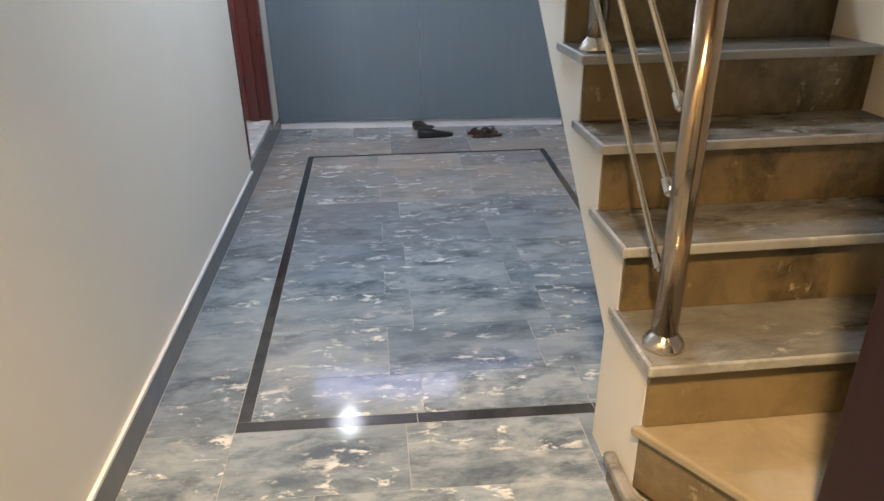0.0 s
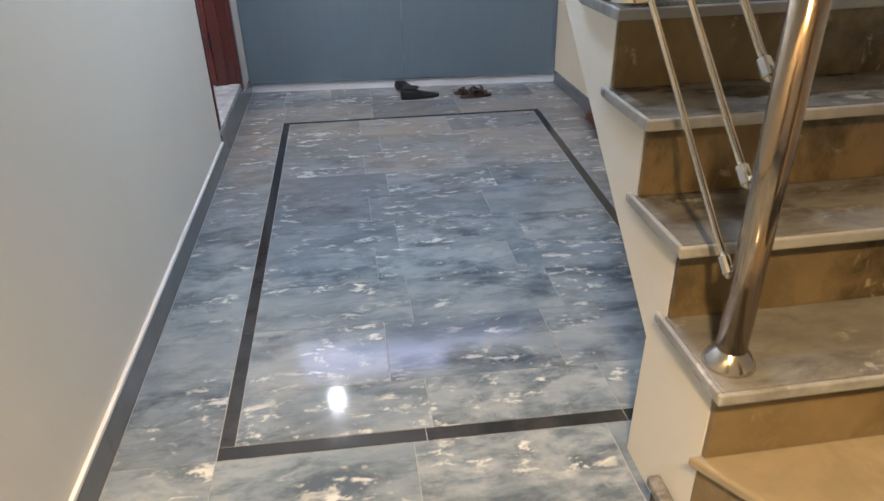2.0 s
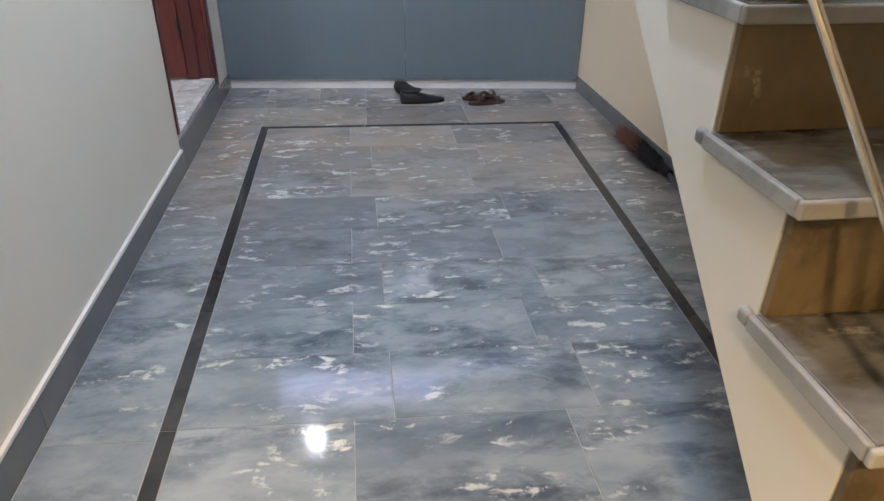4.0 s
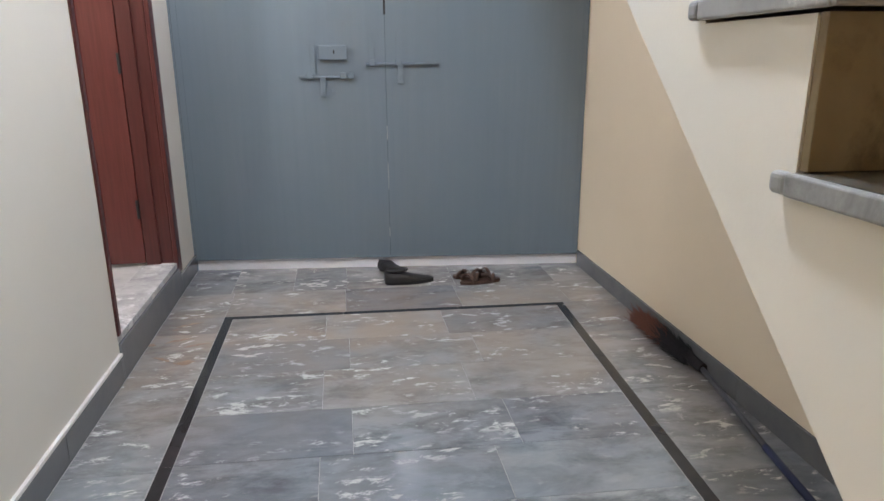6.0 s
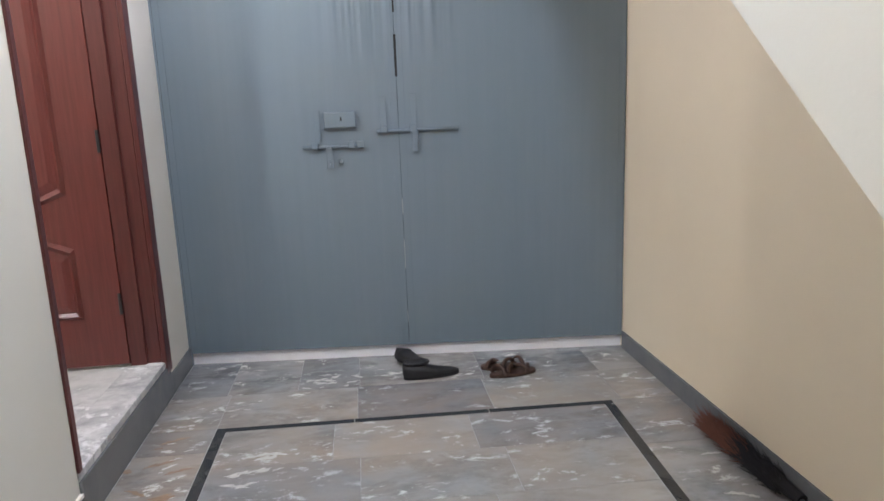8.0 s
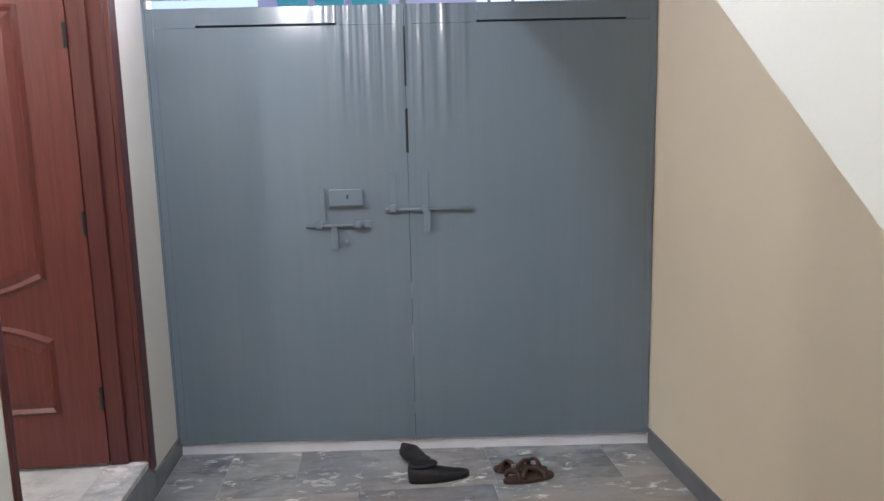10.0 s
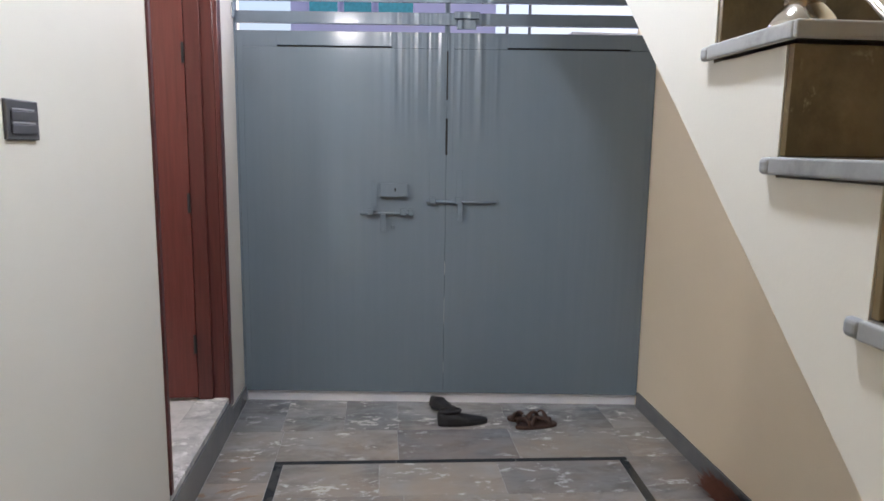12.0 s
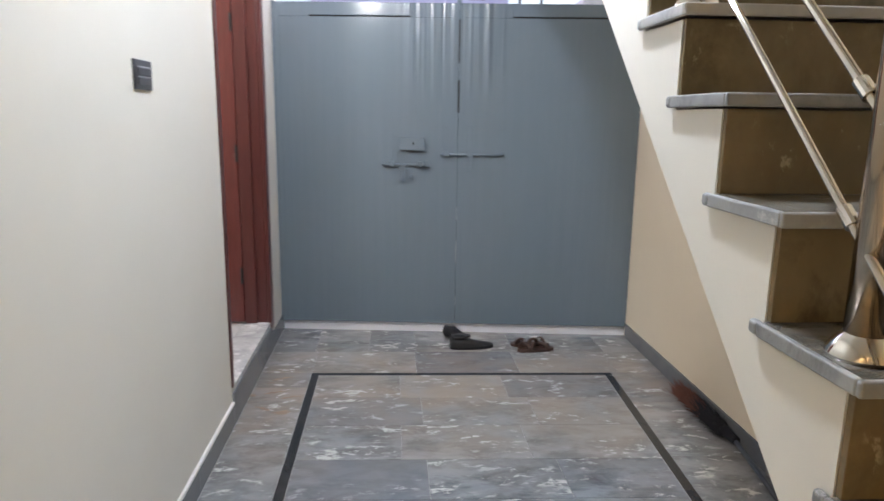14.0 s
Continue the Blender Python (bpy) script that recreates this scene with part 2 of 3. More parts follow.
def tube(points, radii, sides=16, bm=None, closed=True):
    """A round bar along points, with a radius at each."""
    own = bmesh.new()
    pts = [Vector(q) for q in points]
    rings = []
    for i, q in enumerate(pts):
        d = (pts[min(i + 1, len(pts) - 1)] - pts[max(i - 1, 0)]).normalized()
        u = d.cross(Vector((0.31, 0.11, 0.94)) if abs(d.z) < 0.9 else Vector((1, 0, 0))).normalized()
        w = d.cross(u)
        r = radii[i] if isinstance(radii, (list, tuple)) else radii
        rings.append([own.verts.new(q + (u * math.cos(k * math.tau / sides) + w * math.sin(k * math.tau / sides)) * r) for k in range(sides)])
    for a, b in zip(rings, rings[1:]):
        for k in range(sides):
            own.faces.new((a[k], a[(k + 1) % sides], b[(k + 1) % sides], b[k]))
    if closed:
        own.faces.new(rings[0])
        own.faces.new(rings[-1][::-1])
    return join(bm, own)


def structure(ob, label, category):
    return tagged(ob, label, category, kind="structure")


# ---- the shell of the passage ----
GS = -0.095              # the gate stands askew: y = GS * x
XR = 2.385                # wall under the stairs
XS = 1.452               # open side of the stair flight
TOP = 3.1                # ceiling of the passage
BEAM = 2.85              # underside of the unseen beam added towards the lobby
OPENING = 2.73           # head of the gate opening
BACK = -7.4
DOOR0, DOOR1 = -1.487, -0.40   # doorway in the side wall
SILLZ = 0.19


def gy(x):
    return GS * x


slab = structure(part("floor", box(-0.02, XR + 0.05, BACK, 0.14, -0.12, -0.0018), GROUT), "polished grey marble tile floor with a black border strip", "floor")

bm = box(-0.16, 0, BACK, DOOR0, 0, 3.9)
box(-0.16, 0, DOOR1, 0.16, 0, 3.9, bm=bm)
box(-0.16, 0, DOOR0, DOOR1, SILLZ + 2.26, 3.9, bm=bm)
box(-0.16, -0.004, DOOR0, DOOR1, -0.1, SILLZ - 0.03, bm=bm)
structure(part("wall_west", bm, CREAM), "cream painted plaster wall with a doorway", "wall")
bm = prism([(XR, BACK, 0), (XR + 0.15, BACK, 0), (XR + 0.15, 0.1, 0), (XR, 0.1, 0)], (0, 0, 5.2))
structure(part("wall_east", bm, TANWALL), "peach-cream painted wall beside and below the stairs", "wall")
structure(part("wall_south", box(-0.16, XR + 0.15, BACK - 0.15, BACK, 0, 3.9), CREAM), "cream painted end wall", "wall")
structure(part("ceiling", box(0, 1.5, -5.92, 0.1, TOP, TOP + 0.12), WHITE), "white painted ceiling of the passage", "ceiling")
# unseen beam, added to cut the spot's light slantwise on the side wall
bm = box(0, 1.5, -5.92, -4.9, TOP + 0.121, 3.9)
box(0, XR, -5.935, -5.921, BEAM, 3.9, bm=bm)
structure(part("ceiling_beam", bm, WHITE), "unseen white beam added to cut the lobby light", "ceiling")
structure(part("lobby_ceiling", box(-0.1, XR + 0.1, BACK, -4.95, 3.9, 4.02), WHITE), "white painted ceiling of the lobby", "ceiling")
bm = box(1.38, 1.5, -4.9, 0.1, TOP + 0.12, 5.2)
structure(part("wall_stairwell", bm, CREAM), "cream painted wall of the stairwell", "wall")
structure(part("wall_stairwell_end", box(1.5, XR, -5.02, -4.9, 3.9, 5.2), CREAM), "cream painted end of the stairwell", "wall")
structure(part("stairwell_ceiling", box(1.38, XR + 0.1, -5.0, 0.2, 5.2, 5.3), WHITE), "white painted ceiling over the stairs", "ceiling")
# wall over the gate opening
bm = prism([(-0.05, gy(0) + 0.02, OPENING), (XR + 0.1, gy(XR) + 0.02, OPENING), (XR + 0.1, gy(XR) + 0.17, OPENING), (-0.05, gy(0) + 0.17, OPENING)], (0, 0, 2.6))
structure(part("wall_north", bm, CREAM), "cream painted wall above the steel gate", "wall")

# room behind the side door
bm = box(-2.6, -0.16, -2.6, -2.5, 0, 2.9)
box(-2.7, -2.6, -2.6, 0.3, 0, 2.9, bm=bm)
box(-2.6, -0.16, 0.2, 0.3, 0, 2.9, bm=bm)
structure(part("side_room_wall", bm, CREAM), "cream painted walls of the side room", "wall")
structure(part("side_room_ceiling", box(-2.7, -0.16, -2.6, 0.3, 2.9, 3.0), WHITE), "white ceiling of the side room", "ceiling")
structure(part("side_room_floor", box(-2.6, -0.165, -2.5, 0.2, SILLZ - 0.1, SILLZ - 0.006), SILL), "pale marble floor of the side room", "floor")
sill = structure(part("door_sill", box(-0.165, 0.004, DOOR0 + 0.004, DOOR1 - 0.004, SILLZ - 0.03, SILLZ, 0.003), SILL), "white veined marble door sill", "sill")

# skirting: grey marble with a white painted line above
SKZ = 0.105


def skirting(x0, y0, x1, y1, nx, ny, z0=0.0, z1=SKZ):
    t = 0.011
    q = [(x0, y0, z0), (x1, y1, z0), (x1 + nx * t, y1 + ny * t, z0), (x0 + nx * t, y0 + ny * t, z0)]
    return structure(part("baseboard", prism(q, (0, 0, z1 - z0), 0.0015), SKIRT), "grey marble skirting along the wall", "baseboard")


for y0 in np.arange(BACK, DOOR0 - 0.01, 0.59):
    skirting(0, y0 + 0.001, 0, min(y0 + 0.588, DOOR0), 1, 0)
skirting(0, DOOR0 + 0.002, 0, DOOR1 + 0.0, 1, 0, 0.0, SILLZ - 0.032)
skirting(0, DOOR1 + 0.002, 0, 0.0, 1, 0)
for k in range(5):
    y0, y1 = -0.24 - k * 0.6, -0.24 - (k + 1) * 0.6 + 0.002
    skirting(XR, y0, XR, y1, -1, 0, 0, 0.095)
structure(part("trim", box(0.0, 0.013, BACK, DOOR0, SKZ + 0.0005, SKZ + 0.014, 0.002), WHITE), "white painted line above the skirting", "trim")

# ---- side door: frame and open leaf ----
frame_ob = structure(part("door_frame", box(-0.15, -0.012, DOOR1 - 0.045, DOOR1 - 0.001, SILLZ, SILLZ + 2.26, 0.004), DARKWOOD), "dark red varnished wooden door frame", "door frame")
part("stop", box(-0.15, -0.075, DOOR1 - 0.062, DOOR1 - 0.046, SILLZ, SILLZ + 2.22, 0.003), DARKWOOD, frame_ob)
part("casing", box(-0.011, 0.012, DOOR1 - 0.05, DOOR1 + 0.03, SILLZ - 0.06, SILLZ + 2.30, 0.004), DARKWOOD, frame_ob)
part("jamb", box(-0.15, 0.009, DOOR0 + 0.001, DOOR0 + 0.03, SILLZ, SILLZ + 2.26, 0.003), DARKWOOD, frame_ob)
part("head", box(-0.15, -0.012, DOOR0 + 0.023, DOOR1 - 0.046, SILLZ + 2.215, SILLZ + 2.259, 0.004), DARKWOOD, frame_ob)

leaf_y = DOOR1 - 0.062
leaf = structure(part("door_1", box(-1.0, -0.1512, leaf_y - 0.005, leaf_y + 0.035, SILLZ + 0.012, SILLZ + 2.21, 0.003), MAHOGANY), "red mahogany panel door standing open into the side room", "door")


def arch_panel(x0, x1, z0, z1, rise_top, rise_bottom):
    """A raised and fielded panel whose top or bottom edge is bowed."""
    out = []
    for inset, dy in ((0.0, 0.0), (0.014, -0.016), (0.03, -0.004), (0.06, -0.012)):
        ring = []
        n = 14
        for k in range(n + 1):
            u = k / n
            x = x0 + inset + (x1 - x0 - 2 * inset) * u
            ring.append((x, leaf_y - 0.0055 + dy, z0 + inset + rise_bottom * math.sin(math.pi * u)))
        for k in range(n + 1):
            u = 1 - k / n
            x = x0 + inset + (x1 - x0 - 2 * inset) * u
            ring.append((x, leaf_y - 0.0055 + dy, z1 - inset + rise_top * math.sin(math.pi * u)))
        out.append(ring)
    own = bmesh.new()
    rings = [[own.verts.new(q) for q in r] for r in out]
    for a, b in zip(rings, rings[1:]):
        for k in range(len(a)):
            own.faces.new((a[k], a[(k + 1) % len(a)], b[(k + 1) % len(b)], b[k]))
    own.faces.new(rings[-1])
    return own


part("panel", arch_panel(-0.86, -0.325, 1.02, 2.12, 0.0, -0.07), MAHOGANY, leaf)
part("panel", arch_panel(-0.86, -0.325, 0.44, 0.77, 0.07, 0.0), MAHOGANY, leaf)
for z in (0.5, 1.25, 2.0):
    part("hinge", tube([(-0.157, leaf_y - 0.008, z - 0.05), (-0.157, leaf_y - 0.008, z + 0.05)], 0.007, 10), RUBBER, leaf, "small black hinge")

# wall switch
sw = part("wall_switch", box(0, 0.009, -2.456, -2.313, 1.556, 1.646, 0.003), SWITCH)
tagged(sw, "dark grey plastic switch plate on the cream wall", "switch")
for z in (1.58, 1.61):
    part("rocker", box(0.0092, 0.013, -2.44, -2.328, z - 0.011, z + 0.011, 0.002), SWITCH, sw)
    part("trim_line", box(0.0092, 0.0115, -2.433, -2.335, z + 0.0125, z + 0.0165, 0.0005), CHROME, sw, "pale line between the rockers")

# ---- steel gate ----
GATE_LABEL = "blue-grey painted sheet steel gate leaf, closed"


def gbox(x0, x1, d0, d1, z0, z1, bevel=0.0, bm=None):
    """A box on the gate: d is the distance from its face towards the passage."""
    own = box(x0, x1, -d1, -d0, z0, z1, bevel)
    for v in own.verts:
        v.co.y += gy(v.co.x)
    return join(bm, own)


GB, GT, SEAM = 0.068, 2.19, 1.203


def gate_leaf(x0, x1, slot0, slot1):
    z = 2.106
    bm = gbox(x0, x1, -0.03, 0, GB, z - 0.004, 0.002)
    leaf_ob = structure(part("gate_leaf", bm, GATE), GATE_LABEL, "gate")
    top = gbox(x0, slot0, -0.03, 0, z - 0.0035, GT, 0.0)
    gbox(slot1, x1, -0.03, 0, z - 0.0035, GT, 0.0, top)
    gbox(slot0, slot1, -0.03, 0.003, z + 0.005, GT, 0.001, top)
    part("top_rail", top, GATE, leaf_ob)
    part("slot", gbox(slot0, slot1, -0.028, -0.02, z - 0.004, z + 0.006), DARK, leaf_ob, "slot under the top rail, shade painted on its back")
    part("stile", gbox(x0 - 0.0, x0 + 0.035, 0.0004, 0.0016, GB, GT, 0.001), GATE, leaf_ob)
    part("stile", gbox(x1 - 0.035, x1, 0.0004, 0.0016, GB, GT, 0.001), GATE, leaf_ob)
    return leaf_ob


left_leaf = gate_leaf(0.012, SEAM - 0.0009, 0.24, 0.89)
right_leaf = gate_leaf(SEAM + 0.0009, XR - 0.004, 1.54, 2.235)
part("meeting_strip", gbox(SEAM - 0.02, SEAM + 0.02, -0.036, -0.0305, GB, GT), GATE, left_leaf)
# slits along the meeting edge: solid dark strips painted for their shade
part("slit", gbox(SEAM - 0.006, SEAM + 0.006, 0.0005, 0.0038, 1.508, 1.715), DARK, right_leaf, "slit along the meeting edge, its shade painted as a dark strip")
part("slit", gbox(SEAM - 0.0045, SEAM + 0.0045, 0.0005, 0.0038, 1.82, 2.09), DARK, right_leaf, "slit along the meeting edge, its shade painted as a dark strip")

def slide_bolt(parent, x0, x1, z, guides, hasp_x, r=0.0085):
    rod = smooth(part("bolt", tube([(x0, gy(x0) - 0.014, z), (x1, gy(x1) - 0.014, z)], r, 12), GATE, parent))
    for x in guides:
        part("bolt_guide", gbox(x - 0.017, x + 0.017, 0.0005, 0.032, z - 0.01, z + 0.026, 0.004), GATE, rod)
    part("hasp", gbox(hasp_x - 0.016, hasp_x + 0.016, 0.022, 0.031, z - 0.11, z - 0.004, 0.003), GATE, rod)
    part("staple", tube([(hasp_x - 0.002, gy(hasp_x) - 0.002, z - 0.085), (hasp_x, gy(hasp_x) - 0.035, z - 0.09), (hasp_x + 0.002, gy(hasp_x) - 0.035, z - 0.07), (hasp_x, gy(hasp_x) - 0.002, z - 0.065)], 0.004, 8), GATE, rod)
    return rod


slide_bolt(left_leaf, 0.705, 1.015, 1.166, (0.765, 0.955, 1.0), 0.84)
part("knob", tube([(0.897, gy(0.897), 1.088), (0.897, gy(0.897) - 0.02, 1.088), (0.897, gy(0.897) - 0.028, 1.088)], [0.008, 0.012, 0.009], 12), GATE, left_leaf)
part("lock_case", gbox(0.822, 0.982, 0.0005, 0.034, 1.262, 1.342, 0.004), GATE, left_leaf, "rim lock case painted over")
# the keyhole's shade is a dark chip on the case
part("keyhole", gbox(0.905, 0.913, 0.0345, 0.0355, 1.295, 1.315), DARK, left_leaf)
part("upright_flat", gbox(0.772, 0.80, 0.0005, 0.022, 1.18, 1.35, 0.001), GATE, left_leaf)
slide_bolt(right_leaf, 1.09, 1.505, 1.237, (1.125, 1.275), 1.285, 0.009)
part("upright_flat", gbox(1.108, 1.142, 0.0005, 0.006, 1.262, 1.41, 0.001), GATE, left_leaf)
part("upright_flat", gbox(1.264, 1.298, 0.0005, 0.006, 1.262, 1.42, 0.001), GATE, right_leaf)
part("sheet_seam", gbox(0.928, 0.9315, 0.0002, 0.0022, 1.352, 2.08), GATE, left_leaf)
# pale slivers painted for daylight showing through the meeting gap
for z0, z1 in ((0.2, 0.26), (0.5, 0.66), (0.8, 0.88)):
    part("bare_edge", gbox(SEAM - 0.0016, SEAM + 0.0016, -0.004, 0.0008, z0, z1), CONCRETE, right_leaf, "pale sliver painted as light through the meeting gap")
part("bolt_end", gbox(1.492, 1.512, 0.0005, 0.022, 1.228, 1.25, 0.003), GATE, right_leaf)

# grille of flat steel bars above the gate
grille = structure(part("gate_grille", gbox(-0.0, XR - 0.001, -0.03, 0.006, 2.231, 2.296, 0.003), GATE), "blue-grey painted flat steel bars above the gate", "grille")
for z in (2.352, 2.46, 2.57):
    part("bar", gbox(-0.0, XR - 0.001, -0.025, 0.003, z, z + 0.045, 0.003), GATE, grille)
for x in (1.203,):
    part("upright", gbox(x - 0.015, x + 0.015, -0.03, -0.0255, 2.19, OPENING, 0.002), GATE, grille)
part("latch_box", gbox(1.235, 1.375, 0.0065, 0.034, 2.262, 2.3, 0.004), GATE, grille, "flat latch box on the lower bar")
part("latch_tongue", gbox(1.25, 1.36, 0.0065, 0.022, 2.206, 2.26, 0.006), GATE, grille)
part("hinge_pin", tube([(0.004, gy(0) - 0.03, 2.25), (0.004, gy(0) - 0.03, 2.33)], 0.012, 12), GATE, grille)
structure(part("gate_post", gbox(-0.0, 0.0115, -0.04, 0.006, 0, OPENING), GATE), "blue-grey steel gate post at the wall", "gate post")

# pale strip under the gate, its white standing in for daylight through the gap
bm = gbox(0.0, XR, -0.16, -0.022, -0.004, 0.0665, 0.003)
structure(part("gate_threshold", bm, GAP_WHITE), "white strip under the gate, painted as daylight through the gap", "sill")

# ---- stairs ----
RISE, RUN = 0.206, 0.235
Y3, Z3 = -4.415, 0.515       # riser face and top of the third tread
LAND = 2.99


def tread_z(i):
    return Z3 + RISE * (i - 3)


def riser_y(i):
    return Y3 + RUN * (i - 3)


def soffit(y):
    return 1.31 + 0.84 * (y + 3.0)


LAST = 14
stairs = new("stairs")
structure(stairs, "marble-clad concrete stair flight with an open cream side", "stairs")
# concrete body with its open side, cut by the slope below
prof = []
for i in range(3, LAST + 1):
    y = riser_y(i) + 0.016
    prof.append((y, tread_z(i - 1) - 0.032 if i > 3 else 0.0))
    prof.append((y, tread_z(i) - 0.032))
prof.append((riser_y(LAST + 1), tread_z(LAST) - 0.032))
prof.append((riser_y(LAST + 1), soffit(riser_y(LAST + 1))))
prof.append((-4.085, soffit(-4.085)))
prof.append((-4.07, 0.0))
part("stringer", prism([(XS, y, z) for y, z in prof], (XR - XS, 0, 0)), CREAM, stairs, "cream painted open side and sloping underside")
part("landing", box(XS, XR + 0.02, riser_y(LAST + 1), gy(XR) - 0.0, soffit(riser_y(LAST + 1)), LAND), CREAM, stairs)


def tread(y0, y1, z):
    """A marble slab with its pale unpolished front and open-side edges."""
    slab_ob = part("tread", box(XS - 0.0055, XR, y0 + 0.0125, y1, z - 0.026, z, 0.002), TREAD, stairs)
    part("nosing", box(XS - 0.018, XR, y0, y0 + 0.0123, z - 0.028, z, 0.005, seg=3), EDGE, slab_ob, "pale worn front edge")
    part("side_edge", box(XS - 0.018, XS - 0.0057, y0 + 0.0125, y1, z - 0.028, z, 0.004, seg=3), EDGE, slab_ob, "pale sawn side edge")


for i in range(3, LAST + 1):
    z, y = tread_z(i), riser_y(i)
    tread(y - 0.034, y + RUN + 0.012, z)
    # short back horn of the slab, beside the next riser
    part("tread_horn", box(XS - 0.018, XS - 0.001, y + RUN + 0.0125, y + RUN + 0.042, z - 0.028, z, 0.008, seg=3), EDGE, stairs)
    z0 = tread_z(i - 1)
    part("riser", box(XS + 0.002, XR, y, y + 0.015, z0 + 0.001, z - 0.031, 0.0015), RISER, stairs)

# two winder steps at the foot
part("tread", prism([(1.425, -4.40, tread_z(2) - 0.03), (1.80, -4.99, tread_z(2) - 0.03), (XR, -4.99, tread_z(2) - 0.03), (XR, -4.40, tread_z(2) - 0.03)], (0, 0, 0.03), 0.007), WINDER, stairs)
part("riser", prism([(1.45, -4.402, tread_z(1)), (1.822, -4.985, tread_z(1)), (1.84, -4.985, tread_z(1)), (1.475, -4.402, tread_z(1))], (0, 0, RISE - 0.031), 0.0015), RISER, stairs)
part("core", prism([(1.477, -4.40, 0), (1.842, -4.983, 0), (XR, -4.983, 0), (XR, -4.40, 0)], (0, 0, tread_z(2) - 0.031)), CREAM, stairs)
part("tread", prism([(1.415, -4.26, tread_z(1) - 0.03), (1.415, -4.43, tread_z(1) - 0.03), (1.62, -4.99, tread_z(1) - 0.03), (1.81, -4.99, tread_z(1) - 0.03), (1.4515, -4.43, tread_z(1) - 0.03), (1.4515, -4.26, tread_z(1) - 0.03)], (0, 0, 0.03), 0.008), TREAD, stairs)
part("riser", prism([(1.43, -4.27, 0), (1.43, -4.43, 0), (1.635, -4.985, 0), (1.65, -4.985, 0), (1.4515, -4.43, 0), (1.4515, -4.27, 0)], (0, 0, tread_z(1) - 0.031)), RISER, stairs)

# balustrade: one post on every third tread, three rods and a rail
SLOPE = RISE / RUN
P0Y, PX, ROD_X = -4.35, 1.5, 1.484
CLAMP = 0.044                # the rods are held on the uphill side of the posts
rail_ob = new("balustrade")
tagged(rail_ob, "polished steel balustrade with thick posts and thin rods", "railing")


def post(y, z):
    main = smooth(part("post", tube([(PX + 0.005, y, z), (PX + 0.005, y, z + 0.95)], 0.031, 40), BRASSY, rail_ob, "thick post of warm polished steel"))
    smooth(part("flange", smooth_dome(PX + 0.005, y, z, 0.054, 0.045), STEEL, main, "bright domed steel flange"))
    for h in (0.212, 0.407, 0.605):
        part("clamp", tube([(ROD_X, y + CLAMP - 0.014, z + h - 0.012), (ROD_X, y + CLAMP + 0.014, z + h + 0.012)], 0.0125, 14), STEEL, main)
        part("clamp_screw", tube([(ROD_X - 0.002, y + CLAMP, z + h), (PX, y + 0.02, z + h)], 0.007, 10), STEEL, main)


def smooth_dome(x, y, z, r, h):
    n = 7
    pts = [(x, y, z + h * k / n) for k in range(n + 1)]
    rad = [r * (0.45 + 0.55 * math.cos(k / n * math.pi / 2)) for k in range(n + 1)]
    return tube(pts, rad, 32)


POSTS = 4
for k in range(POSTS):
    post(P0Y + 3 * RUN * k, tread_z(3 + 3 * k))
far_y = P0Y + 3 * RUN * (POSTS - 1)
for h in (0.212, 0.407, 0.605):
    a = (ROD_X, P0Y + CLAMP - 0.02, Z3 + h - 0.02 * SLOPE)
    b = (ROD_X, far_y + CLAMP, Z3 + h + (far_y - P0Y) * SLOPE)
    smooth(part("rod", tube([a, b], 0.0075, 14), STEEL, rail_ob, "thin bright steel rod"))
smooth(part("handrail", tube([(PX + 0.005, P0Y - 0.12, Z3 + 0.95 - 0.12 * SLOPE), (PX + 0.005, far_y, Z3 + 0.95 + (far_y - P0Y) * SLOPE)], 0.025, 24), BRASSY, rail_ob))

# dark red door leaf standing open beside the foot of the stairs, its shade painted near-black
ob = structure(part("door_2", prism([(1.70, -4.74, 0.33), (1.735, -4.732, 0.33), (1.908, -5.497, 0.33), (1.873, -5.505, 0.33)], (0, 0, 2.0), 0.003), SHADED_WOOD), "mahogany door leaf standing open by the stairs, shade put into its colour", "door")
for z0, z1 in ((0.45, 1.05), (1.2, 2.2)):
    part("panel", prism([(1.7235, -4.86, z0), (1.73, -4.86, z0), (1.848, -5.38, z0), (1.8415, -5.38, z0)], (0, 0, z1 - z0), 0.002), SHADED_WOOD, ob)
structure(part("door_post", box(1.865, 1.94, -5.60, -5.512, 0, 2.45, 0.004), SHADED_WOOD), "mahogany door post by the stairs, shade put into its colour", "door frame")

# ---- lamps ----
def bulb(x, y, z, top, material, label):
    lamp = new("pendant_lamp")
    lamp.location = (x, y, z)
    tagged(lamp, label, "lamp")
    own = tube([(0, 0, z0) for z0 in (-0.04, -0.036, -0.024, -0.006, 0.014, 0.034, 0.05)], [0.006, 0.018, 0.031, 0.037, 0.034, 0.024, 0.014], 20)
    smooth(part("bulb", own, material, lamp, "lit glass bulb"))
    part("holder", tube([(0, 0, 0.05), (0, 0, 0.10)], [0.017, 0.014], 14), RUBBER, lamp, "black bulb holder")
    part("flex", tube([(0, 0, 0.10), (0, 0, top - z)], 0.003, 8), RUBBER, lamp)
    return lamp


spotlight = part("ceiling_spotlight", tube([(0.46, -6.52, 3.54), (0.46, -6.52, 3.66)], 0.05, 18), CHROME)
tagged(spotlight, "warm ceiling spotlight hanging in the lobby", "lamp")
part("stem", tube([(0.46, -6.52, 3.66), (0.46, -6.52, 3.9)], 0.012, 10), CHROME, spotlight)
# unseen bulb, added to brighten the open door and its sill
bulb(-1.3, -1.5, 2.45, 2.9, glow("room_fill", (1.0, 0.97, 0.92), FILL_ROOM), "unseen white bulb added to light the side room")


